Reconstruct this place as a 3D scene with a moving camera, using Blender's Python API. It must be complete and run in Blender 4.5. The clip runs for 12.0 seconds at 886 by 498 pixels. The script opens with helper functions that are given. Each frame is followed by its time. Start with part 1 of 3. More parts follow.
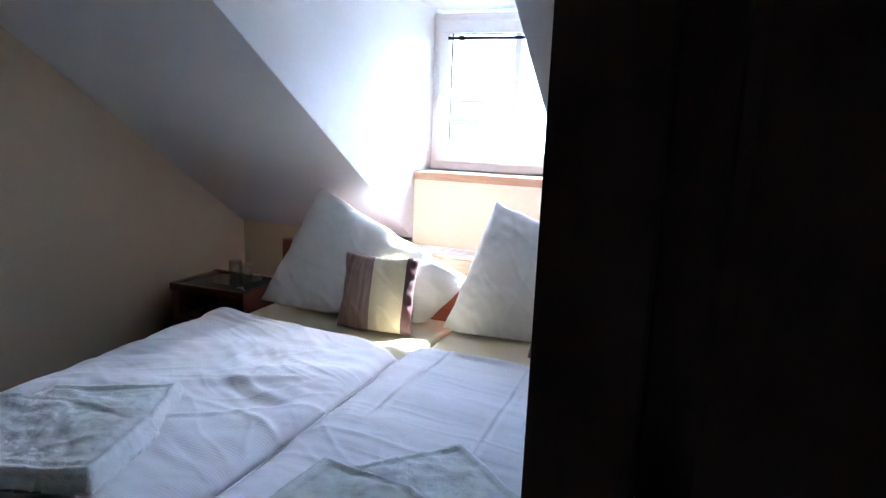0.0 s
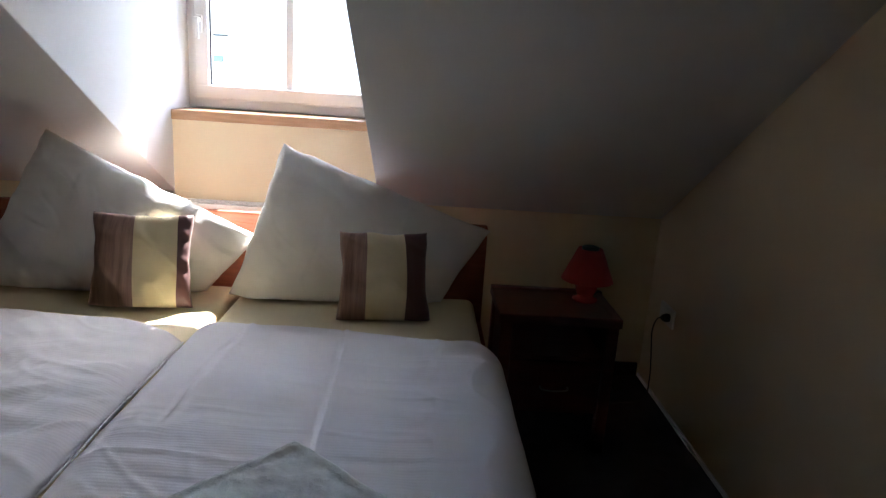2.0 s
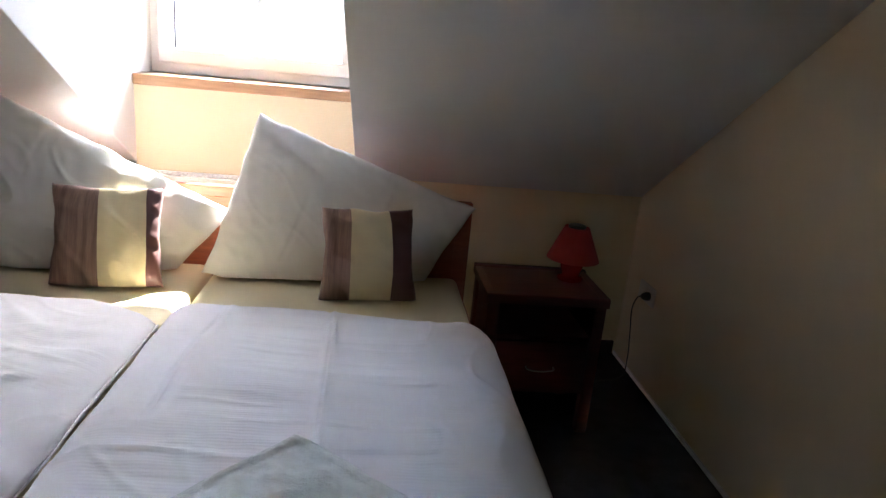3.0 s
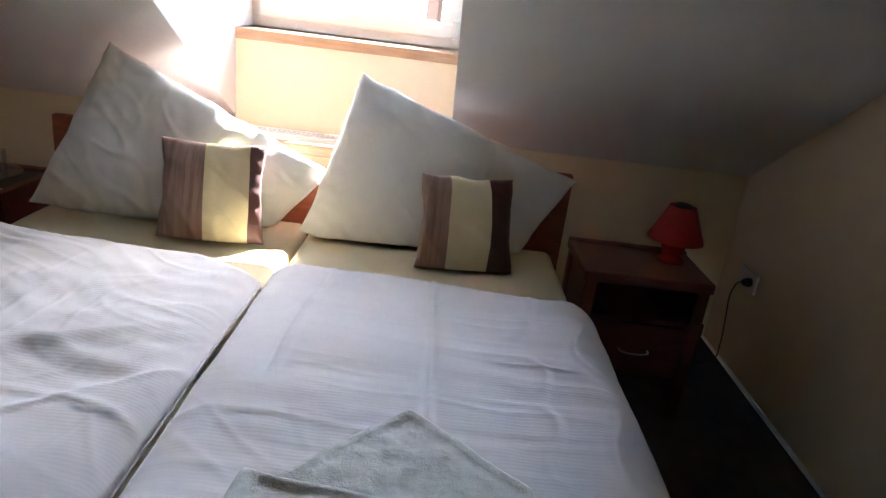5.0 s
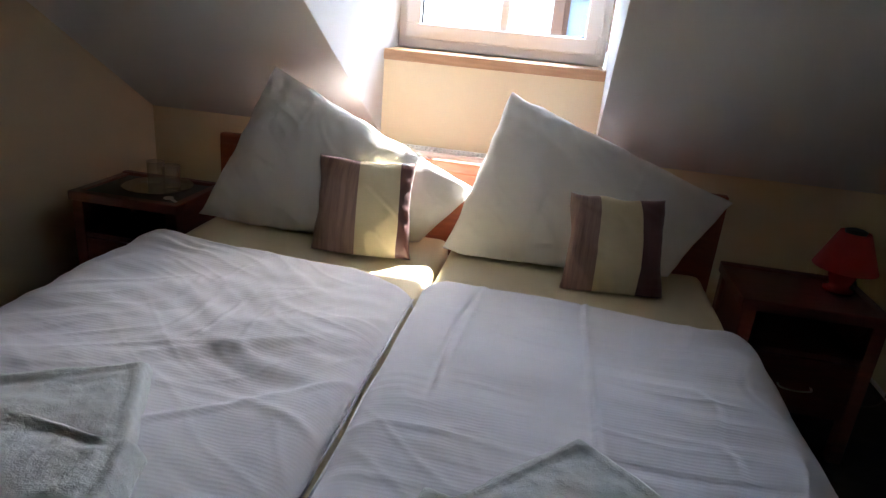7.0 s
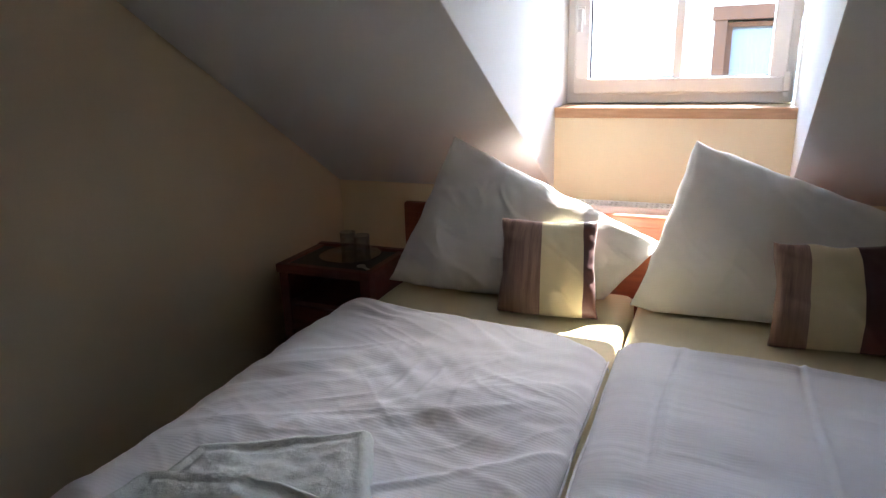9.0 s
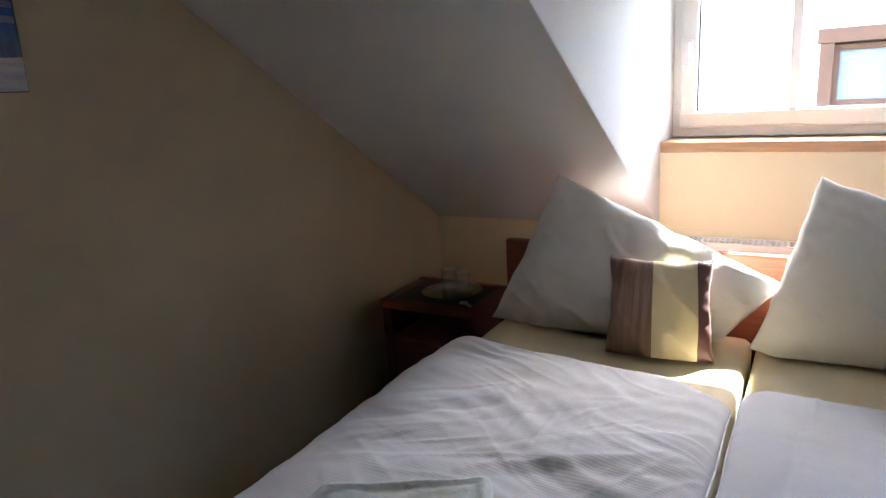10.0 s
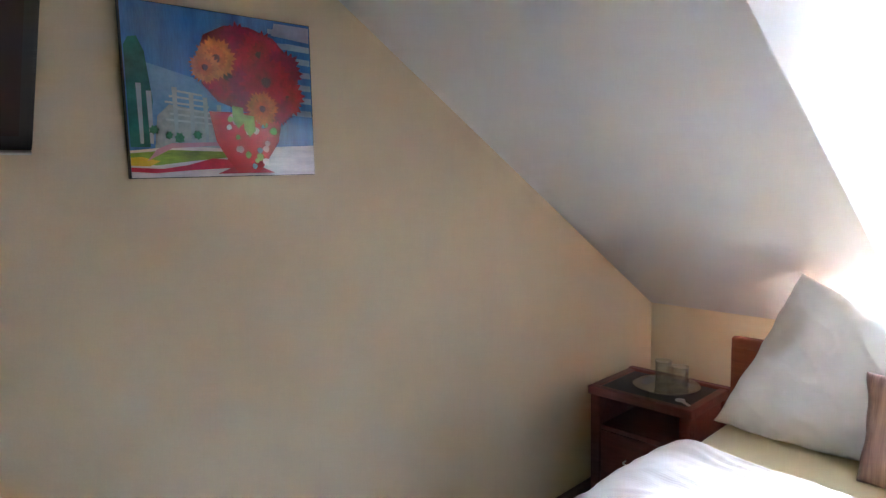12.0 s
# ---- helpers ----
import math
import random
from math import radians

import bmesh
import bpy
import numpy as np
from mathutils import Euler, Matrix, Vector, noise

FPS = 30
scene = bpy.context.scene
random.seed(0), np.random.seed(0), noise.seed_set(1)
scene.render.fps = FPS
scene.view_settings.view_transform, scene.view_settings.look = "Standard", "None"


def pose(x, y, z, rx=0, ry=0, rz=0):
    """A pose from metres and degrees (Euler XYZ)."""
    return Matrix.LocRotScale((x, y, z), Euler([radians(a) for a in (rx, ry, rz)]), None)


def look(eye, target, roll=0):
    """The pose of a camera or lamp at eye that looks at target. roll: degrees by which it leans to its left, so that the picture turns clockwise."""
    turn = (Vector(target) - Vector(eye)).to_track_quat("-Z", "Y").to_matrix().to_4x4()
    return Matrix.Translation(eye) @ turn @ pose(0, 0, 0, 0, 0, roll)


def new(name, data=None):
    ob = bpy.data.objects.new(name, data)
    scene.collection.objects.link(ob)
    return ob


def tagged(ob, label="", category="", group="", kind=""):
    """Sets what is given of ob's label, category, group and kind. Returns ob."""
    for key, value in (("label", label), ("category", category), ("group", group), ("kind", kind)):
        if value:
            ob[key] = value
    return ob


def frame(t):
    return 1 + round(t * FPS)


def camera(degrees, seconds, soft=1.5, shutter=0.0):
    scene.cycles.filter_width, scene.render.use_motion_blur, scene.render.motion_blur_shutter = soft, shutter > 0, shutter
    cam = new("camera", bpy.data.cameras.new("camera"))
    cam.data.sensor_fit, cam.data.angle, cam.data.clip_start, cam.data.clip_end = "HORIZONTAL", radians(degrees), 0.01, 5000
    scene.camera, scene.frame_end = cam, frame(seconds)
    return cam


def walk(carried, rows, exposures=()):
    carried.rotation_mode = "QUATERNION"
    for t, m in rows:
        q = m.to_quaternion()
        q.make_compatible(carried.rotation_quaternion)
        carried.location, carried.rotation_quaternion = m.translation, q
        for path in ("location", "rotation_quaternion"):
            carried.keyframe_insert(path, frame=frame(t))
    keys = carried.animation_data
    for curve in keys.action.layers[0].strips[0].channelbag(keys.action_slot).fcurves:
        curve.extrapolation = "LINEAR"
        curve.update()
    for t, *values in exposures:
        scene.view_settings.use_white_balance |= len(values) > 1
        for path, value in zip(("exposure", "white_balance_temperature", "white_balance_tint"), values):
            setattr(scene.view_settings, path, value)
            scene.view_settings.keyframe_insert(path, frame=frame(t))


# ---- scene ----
cam = camera(69.0, 12.0, soft=1.35)
PATH = [
    (0, (0.899, -3.07, 1.345), (0.212, -1.228, 0.976), 2.3),
    (0.3, (0.862, -3.026, 1.341), (0.121, -1.209, 0.952), 2.3),
    (0.5, (0.836, -2.986, 1.323), (0.085, -1.172, 0.943), 2.2),
    (0.9, (0.769, -2.951, 1.338), (0.144, -1.098, 0.917), 2.2),
    (1, (0.762, -2.948, 1.342), (0.19, -1.08, 0.914), 2.2),
    (1.5, (0.693, -2.893, 1.315), (0.457, -0.958, 0.867), 2.6),
    (2, (0.67, -2.839, 1.297), (0.744, -0.902, 0.804), 3.8),
    (2.5, (0.612, -2.791, 1.283), (0.841, -0.873, 0.763), 5.1),
    (4.5, (0.472, -2.699, 1.284), (0.595, -0.824, 0.599), 7.1),
    (5, (0.441, -2.691, 1.286), (0.487, -0.816, 0.591), 7.1),
    (5.5, (0.406, -2.687, 1.289), (0.371, -0.818, 0.58), 6.5),
    (6, (0.375, -2.686, 1.29), (0.281, -0.818, 0.581), 6.1),
    (6.5, (0.343, -2.686, 1.286), (0.164, -0.823, 0.582), 5.9),
    (7, (0.318, -2.688, 1.289), (0.03, -0.833, 0.597), 5.3),
    (9, (0.218, -2.716, 1.335), (-0.538, -0.954, 0.767), -1.8),
    (9.5, (0.188, -2.728, 1.34), (-0.669, -0.999, 0.814), -2.8),
    (10, (0.144, -2.747, 1.37), (-0.845, -1.074, 0.9), -3.4),
    (10.5, (0.127, -2.761, 1.379), (-0.983, -1.152, 0.955), -3.4),
    (11, (0.109, -2.778, 1.382), (-1.093, -1.228, 0.992), -2.9),
    (11.5, (0.08, -2.805, 1.398), (-1.229, -1.327, 1.071), -2.3),
    (12, (0.05, -2.845, 1.424), (-1.391, -1.479, 1.189), -1.5),
]
EXPOSURES = [(0, 5.25, 5200, 10), (0.5, 4.60, 5750, 10), (0.9, 4.30, 5900, 10), (1.5, 4.10, 6200, 10), (2.5, 4.95, 6500, 10), (4.5, 5.40, 6450, 10), (5.5, 5.10, 6400, 10), (7, 4.60, 6500, 10), (9.5, 4.60, 6600, 10), (10.5, 5.25, 6450, 10), (12, 6.85, 6150, 10)]
walk(cam, [(t, look(eye, target, roll)) for t, eye, target, roll in PATH], EXPOSURES)

# ---- daylight ----
SUN_WAY = Vector((0.26, 1.0, 1.10)).normalized()
world = bpy.data.worlds.new("world")
scene.world = world
world.use_nodes = True
wt = world.node_tree
sky = wt.nodes.new("ShaderNodeTexSky")
sky.sky_type, sky.sun_disc = "NISHITA", False
sky.sun_elevation = math.asin(SUN_WAY.z)
sky.sun_rotation = math.atan2(SUN_WAY.x, SUN_WAY.y)
wt.links.new(sky.outputs[0], wt.nodes["Background"].inputs[0])
wt.nodes["Background"].inputs[1].default_value = 0.15
sun = new("sun", bpy.data.lights.new("sun", "SUN"))
sun.data.energy, sun.data.angle, sun.data.color = 2.0, radians(0.6), (1.0, 0.975, 0.94)
sun.matrix_world = look((0, 0, 0), -SUN_WAY)

# ---- plan ----
XL, XR, YB = -1.49, 1.757, -3.75      # side walls and back wall
KNEE, RISE, TOP = 0.772, 0.645, 2.45   # knee wall height, roof rise per metre, flat ceiling
DL, DR, DTOP = -0.42, 0.484, 1.95    # dormer cheeks and dormer ceiling
HEAD = -0.427                        # front of the headboard
BED = 0.50                           # top of the mattresses


# ---- materials ----
def mat(name, col, rough=0.6, var=0.12, scale=6.0, bump=0.1, fine=220.0, metal=0.0, col2=None, coat=0.0, sheen=0.0, stretch=(1, 1, 1)):
    m = bpy.data.materials.new(name)
    m.use_nodes = True
    nt = m.node_tree
    b = nt.nodes["Principled BSDF"]
    tc = nt.nodes.new("ShaderNodeTexCoord")
    mp = nt.nodes.new("ShaderNodeMapping")
    mp.inputs["Scale"].default_value = stretch
    nt.links.new(tc.outputs["Object"], mp.inputs[0])
    n1 = nt.nodes.new("ShaderNodeTexNoise")
    n1.inputs["Scale"].default_value, n1.inputs["Detail"].default_value = scale, 6
    n2 = nt.nodes.new("ShaderNodeTexNoise")
    n2.inputs["Scale"].default_value, n2.inputs["Detail"].default_value = fine, 3
    nt.links.new(mp.outputs[0], n1.inputs[0])
    nt.links.new(mp.outputs[0], n2.inputs[0])
    add = nt.nodes.new("ShaderNodeMath")
    add.operation = "MULTIPLY_ADD"
    nt.links.new(n2.outputs[0], add.inputs[0])
    add.inputs[1].default_value = 0.35
    nt.links.new(n1.outputs[0], add.inputs[2])
    ramp = nt.nodes.new("ShaderNodeValToRGB")
    lo = tuple(c * (1 - var) for c in col) if col2 is None else col2
    hi = tuple(min(1, c * (1 + var)) for c in col)
    ramp.color_ramp.elements[0].position, ramp.color_ramp.elements[0].color = 0.4, (*lo, 1)
    ramp.color_ramp.elements[1].position, ramp.color_ramp.elements[1].color = 0.95, (*hi, 1)
    nt.links.new(add.outputs[0], ramp.inputs[0])
    nt.links.new(ramp.outputs[0], b.inputs["Base Color"])
    b.inputs["Roughness"].default_value, b.inputs["Metallic"].default_value = rough, metal
    b.inputs["Coat Weight"].default_value, b.inputs["Sheen Weight"].default_value = coat, sheen
    if bump:
        bp = nt.nodes.new("ShaderNodeBump")
        bp.inputs["Strength"].default_value, bp.inputs["Distance"].default_value = bump, 0.004
        nt.links.new(add.outputs[0], bp.inputs["Height"])
        nt.links.new(bp.outputs[0], b.inputs["Normal"])
    return m


def ribbed(name, col, period, depth, axis="Y", twist=2.0, rough=0.85, var=0.05):
    """Cloth with fine woven ribs."""
    m = mat(name, col, rough, var, 5.0, 0.15, 500.0, sheen=0.25)
    nt = m.node_tree
    tc = next(n for n in nt.nodes if n.type == "TEX_COORD")
    wave = nt.nodes.new("ShaderNodeTexWave")
    wave.bands_direction = axis
    wave.inputs["Scale"].default_value = 0.314 / period
    wave.inputs["Distortion"].default_value = twist
    wave.inputs["Detail"].default_value = 1.5
    wave.inputs["Detail Scale"].default_value = 0.5
    nt.links.new(tc.outputs["Object"], wave.inputs[0])
    old = next(n for n in nt.nodes if n.type == "BUMP")
    bp = nt.nodes.new("ShaderNodeBump")
    bp.inputs["Strength"].default_value, bp.inputs["Distance"].default_value = 1.0, depth
    nt.links.new(wave.outputs["Fac"], bp.inputs["Height"])
    nt.links.new(old.outputs[0], bp.inputs["Normal"])
    nt.links.new(bp.outputs[0], nt.nodes["Principled BSDF"].inputs["Normal"])
    return m


def glass(name, tint=(1, 1, 1), gain=0.35):
    """Thin clear glass: it lets light straight through and mirrors by its angle."""
    m = bpy.data.materials.new(name)
    m.use_nodes = True
    nt = m.node_tree
    nt.nodes.remove(nt.nodes["Principled BSDF"])
    clear, gloss, mix, fres = [nt.nodes.new("ShaderNode" + k) for k in ("BsdfTransparent", "BsdfGlossy", "MixShader", "LayerWeight")]
    clear.inputs[0].default_value = (*tint, 1)
    gloss.inputs["Roughness"].default_value = 0.02
    fres.inputs["Blend"].default_value = 0.3
    amount = nt.nodes.new("ShaderNodeMath")
    amount.operation = "MULTIPLY_ADD"
    amount.inputs[1].default_value, amount.inputs[2].default_value = gain, 0.04
    nt.links.new(fres.outputs["Facing"], amount.inputs[0])
    nt.links.new(amount.outputs[0], mix.inputs[0])
    nt.links.new(clear.outputs[0], mix.inputs[1])
    nt.links.new(gloss.outputs[0], mix.inputs[2])
    nt.links.new(mix.outputs[0], nt.nodes["Material Output"].inputs[0])
    return m


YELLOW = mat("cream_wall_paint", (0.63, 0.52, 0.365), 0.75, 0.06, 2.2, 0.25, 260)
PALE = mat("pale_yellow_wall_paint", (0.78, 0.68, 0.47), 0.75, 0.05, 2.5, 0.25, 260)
WHITE = mat("white_ceiling_paint", (0.70, 0.69, 0.675), 0.7, 0.04, 2.0, 0.2, 240)
CARPET = mat("dark_grey_carpet", (0.045, 0.047, 0.055), 0.95, 0.35, 14, 0.8, 700)
BASE = mat("dark_brown_baseboard", (0.06, 0.03, 0.022), 0.45, 0.25, 18, 0.15, 90, stretch=(8, 1, 8))
PVC = mat("white_window_plastic", (0.86, 0.86, 0.85), 0.28, 0.02, 8, 0.03, 200)
SEAL = mat("black_rubber_seal", (0.02, 0.02, 0.022), 0.6, 0.2, 30, 0.1)
SILLWOOD = mat("orange_beech_sill", (0.50, 0.31, 0.175), 0.32, 0.12, 9, 0.1, 120, col2=(0.41, 0.235, 0.12), coat=0.3, stretch=(1, 9, 9))
CHERRY = mat("cherry_wood", (0.34, 0.10, 0.045), 0.5, 0.15, 7, 0.1, 110, col2=(0.25, 0.066, 0.03), coat=0.0, stretch=(1, 9, 9))
MAHOG = mat("mahogany_stain", (0.19, 0.052, 0.038), 0.40, 0.15, 8, 0.12, 110, col2=(0.13, 0.036, 0.027), coat=0.2, stretch=(1, 8, 8))
BLACKTOP = mat("black_table_inset", (0.022, 0.020, 0.024), 0.45, 0.2, 20, 0.1, 300)
DOORWOOD = mat("dark_brown_door", (0.055, 0.028, 0.020), 0.8, 0.25, 6, 0.15, 90, stretch=(8, 8, 1))
SHEET = mat("cream_jersey_sheet", (0.80, 0.70, 0.47), 0.85, 0.04, 6, 0.2, 600, sheen=0.2)
LINEN = ribbed("white_seersucker_duvet", (0.84, 0.815, 0.82), 0.0095, 0.00016, "Y", 5.0)
COTTON = mat("white_cotton_pillowcase", (0.88, 0.865, 0.83), 0.85, 0.02, 9, 0.15, 700, sheen=0.2)
TERRY = mat("white_terry_towel", (0.70, 0.715, 0.67), 0.95, 0.10, 45, 1.0, 420, sheen=0.4)
TAUPE = mat("taupe_striped_cloth", (0.37, 0.235, 0.18), 0.6, 0.2, 9, 0.15, 60, col2=(0.17, 0.095, 0.075), sheen=0.15, stretch=(7, 1, 0.25))
CREAM = mat("cream_satin_cloth", (0.78, 0.67, 0.43), 0.5, 0.06, 12, 0.2, 500, sheen=0.15)
PLUM = mat("dark_plum_satin", (0.115, 0.045, 0.045), 0.42, 0.15, 12, 0.2, 500, sheen=0.15)
METAL = mat("brushed_steel", (0.6, 0.6, 0.58), 0.3, 0.05, 30, 0.05, 300, metal=1.0)
ENAMEL = mat("white_radiator_enamel", (0.80, 0.80, 0.78), 0.3, 0.03, 10, 0.03)
RED = mat("red_lampshade_cloth", (0.50, 0.045, 0.038), 0.75, 0.1, 30, 0.3, 500)
REDGLAZE = mat("red_glazed_ceramic", (0.45, 0.04, 0.035), 0.2, 0.1, 15, 0.05)
BLACK = mat("black_plastic", (0.02, 0.02, 0.02), 0.4, 0.15, 25, 0.1)
SCREEN = mat("dark_tv_screen", (0.020, 0.010, 0.008), 0.6, 0.1, 5, 0.0)
GLASS = glass("clear_glass", (0.96, 0.97, 0.965), 0.75)
# white socket plastic, greyed in colour to stand in for dimmer light there
PLATE = mat("dimmed_socket_plastic", (0.56, 0.54, 0.50), 0.4, 0.08, 20, 0.05)
PANE = glass("window_glass")


# ---- mesh helpers ----
def box(x0, x1, y0, y1, z0, z1, bevel=0.0, seg=2):
    bm = bmesh.new()
    bmesh.ops.create_cube(bm, size=1)
    for v in bm.verts:
        v.co = Vector((x0 + (v.co.x + 0.5) * (x1 - x0), y0 + (v.co.y + 0.5) * (y1 - y0), z0 + (v.co.z + 0.5) * (z1 - z0)))
    if bevel:
        bmesh.ops.bevel(bm, geom=bm.edges[:], offset=bevel, segments=seg, profile=0.6, affect="EDGES")
    return bm


def joined(*bms):
    out = bmesh.new()
    for bm in bms:
        me = bpy.data.meshes.new("tmp")
        bm.to_mesh(me)
        out.from_mesh(me)
        bpy.data.meshes.remove(me)
        bm.free()
    return out


def prism(pts, axis, a, b):
    """A flat outline (two other axes in order) pushed from a to b along an axis."""
    bm = bmesh.new()
    def place(p, d):
        return {"x": (d, p[0], p[1]), "y": (p[0], d, p[1]), "z": (p[0], p[1], d)}[axis]
    lo, hi = [bm.verts.new(place(p, a)) for p in pts], [bm.verts.new(place(p, b)) for p in pts]
    bm.faces.new(lo), bm.faces.new(hi[::-1])
    for i in range(len(pts)):
        j = (i + 1) % len(pts)
        bm.faces.new((lo[j], lo[i], hi[i], hi[j]))
    bmesh.ops.recalc_face_normals(bm, faces=bm.faces[:])
    return bm


def turned(profile, n=32, at=(0, 0, 0)):
    """A body of revolution about z from (radius, height) pairs."""
    bm = bmesh.new()
    rings = []
    for r, z in profile:
        rings.append([bm.verts.new((at[0] + max(r, 1e-4) * math.cos(2 * math.pi * k / n), at[1] + max(r, 1e-4) * math.sin(2 * math.pi * k / n), at[2] + z)) for k in range(n)])
    for a, b in zip(rings, rings[1:]):
        for k in range(n):
            bm.faces.new((a[k], a[(k + 1) % n], b[(k + 1) % n], b[k]))
    bm.faces.new(rings[0][::-1]), bm.faces.new(rings[-1])
    bmesh.ops.recalc_face_normals(bm, faces=bm.faces[:])
    return bm


def tube(points, radius, n=8):
    """A round cord through the points, smoothed."""
    pts = [Vector(p) for p in points]
    dense = []
    for i in range(len(pts) - 1):
        p0, p1, p2, p3 = pts[max(i - 1, 0)], pts[i], pts[i + 1], pts[min(i + 2, len(pts) - 1)]
        for k in range(8):
            t = k / 8
            dense.append(0.5 * (2 * p1 + (p2 - p0) * t + (2 * p0 - 5 * p1 + 4 * p2 - p3) * t * t + (3 * p1 - p0 - 3 * p2 + p3) * t ** 3))
    dense.append(pts[-1])
    bm = bmesh.new()
    rings = []
    for i, p in enumerate(dense):
        d = (dense[min(i + 1, len(dense) - 1)] - dense[max(i - 1, 0)]).normalized()
        s = d.cross(Vector((0.3, 0.2, 1)) if abs(d.z) < 0.9 else Vector((1, 0.1, 0))).normalized()
        u = s.cross(d)
        rings.append([bm.verts.new(p + radius * (math.cos(2 * math.pi * k / n) * s + math.sin(2 * math.pi * k / n) * u)) for k in range(n)])
    for a, b in zip(rings, rings[1:]):
        for k in range(n):
            bm.faces.new((a[k], a[(k + 1) % n], b[(k + 1) % n], b[k]))
    bm.faces.new(rings[0]), bm.faces.new(rings[-1])
    bmesh.ops.recalc_face_normals(bm, faces=bm.faces[:])
    return bm


def mesh_of(name, bm, material, smooth=False):
    me = bpy.data.meshes.new(name)
    bm.to_mesh(me)
    bm.free()
    me.materials.append(material)
    if smooth:
        for p in me.polygons:
            p.use_smooth = True
    return me


def thing(name, label, category, group="", base=None):
    ob = new(name)
    ob.empty_display_size = 0.05
    if base:
        ob.location = base
    return tagged(ob, label, category, group)


def part(name, bm, material, parent, label="", smooth=False):
    ob = new(name, mesh_of(name, bm, material, smooth))
    ob.parent = parent
    root, off = parent, Vector()
    while root:
        off += root.location
        root = root.parent
    ob.location = -off
    if label:
        ob["label"] = label
    return ob


def structure(name, bm, material, label, category, smooth=False):
    return tagged(new(name, mesh_of(name, bm, material, smooth)), label, category, kind="structure")


def whole(name, bm, material, label, category, group="", smooth=False):
    return tagged(new(name, mesh_of(name, bm, material, smooth)), label, category, group)


# ---- the room ----
structure("floor", box(XL - 0.1, XR + 1.6, YB - 0.1, 0.28, -0.12, 0), CARPET, "dark grey carpet floor of the attic bedroom", "floor")
structure("wall_west", box(XL - 0.15, XL, YB, 0, 0, TOP + 0.1), YELLOW, "cream yellow painted side wall under the roof slope", "wall")
DY0, DY1, DH = -3.62, -2.81, 2.03
structure("wall_east", joined(box(XR, XR + 0.12, DY1, 0, 0, TOP + 0.1), box(XR, XR + 0.12, YB, DY0, 0, TOP + 0.1), box(XR, XR + 0.12, DY0, DY1, DH, TOP + 0.1)), YELLOW,
          "cream yellow painted side wall with the door opening", "wall")
structure("wall_south", box(XL - 0.15, XR + 1.6, YB - 0.15, YB, 0, TOP + 0.1), YELLOW, "cream yellow painted back wall", "wall")
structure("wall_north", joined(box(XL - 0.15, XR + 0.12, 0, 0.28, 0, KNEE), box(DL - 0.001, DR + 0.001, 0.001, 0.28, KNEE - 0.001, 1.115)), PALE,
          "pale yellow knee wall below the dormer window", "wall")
structure("wall_hall", joined(box(XR + 1.5, XR + 1.6, YB, 0, 0, TOP + 0.1), box(XR + 0.12, XR + 1.5, -2.4, -2.3, 0, TOP + 0.1)), YELLOW, "plain walls of the hallway beyond the door", "wall")


def roof(y):
    return KNEE - RISE * y


YT = -(TOP - KNEE) / RISE
YD = -(DTOP - KNEE) / RISE
TH = 0.20


SKEW_L, SKEW_R = 0.043, 0.030   # the dormer opening runs slightly aslant


def lean(bm, x, skew):
    for v in bm.verts:
        if abs(v.co.x - x) < 1e-4:
            v.co.x += skew * v.co.y
    return bm


def slope_piece(x0, x1, ya, yb):
    return prism([(ya, roof(ya)), (yb, roof(yb)), (yb, roof(yb) + TH), (ya, roof(ya) + TH)], "x", x0, x1)


structure("ceiling_slope", joined(lean(slope_piece(XL - 0.15, DL, 0.28, YT), DL, SKEW_L), lean(slope_piece(DR, XR + 0.12, 0.28, YT), DR, SKEW_R), lean(lean(slope_piece(DL, DR, YD, YT), DL, SKEW_L), DR, SKEW_R)), WHITE,
          "white painted sloping attic ceiling", "ceiling")
structure("ceiling", box(XL - 0.15, XR + 1.6, YB - 0.15, YT, TOP, TOP + 0.2), WHITE, "white painted flat ceiling", "ceiling")
structure("hall_ceiling", box(XR + 0.12, XR + 1.6, YT, 0.28, TOP, TOP + 0.2), WHITE, "white painted hallway ceiling", "ceiling")


def cheek(x0, x1):
    return prism([(0.28, KNEE - 0.1), (0.28, DTOP + 0.1), (YD - 0.1, DTOP + 0.1), (YD + 0.004, DTOP), (0.0, KNEE + 0.003), (0.0, KNEE - 0.1)], "x", x0, x1)


structure("wall_cheek_1", lean(cheek(DL - 0.10, DL + 0.002), DL + 0.002, SKEW_L), WHITE, "white painted triangular dormer cheek", "wall")
structure("wall_cheek_2", lean(cheek(DR - 0.002, DR + 0.10), DR - 0.002, SKEW_R), WHITE, "white painted triangular dormer cheek", "wall")
# added out of view: its tip cuts off the sun patch on the bed
structure("sun_trim_eaves", prism([(0.281, 1.98), (0.281, 2.10), (0.44, 2.06), (0.44, 1.95), (0.42, 1.945)], "x", DL - 0.3, DR + 0.3), PVC, "unseen white eaves added outside the window to trim the sun", "eaves")
structure("ceiling_dormer", box(DL - 0.09, DR + 0.02, YD + 0.005, 0.28, DTOP, DTOP + 0.15), WHITE, "white painted flat dormer ceiling", "ceiling")
structure("baseboard_1", box(XL, XL + 0.014, YB, -0.002, 0, 0.07, 0.003), BASE, "dark brown skirting along the side wall", "baseboard")
structure("baseboard_2", box(XR - 0.008, XR, DY1 + 0.07, -0.002, 0, 0.018, 0.002), PVC, "thin pale floor strip along the side wall", "baseboard")
structure("baseboard_3", box(XL + 0.015, XR - 0.015, -0.014, -0.001, 0, 0.07, 0.003), BASE, "dark brown skirting along the knee wall", "baseboard")

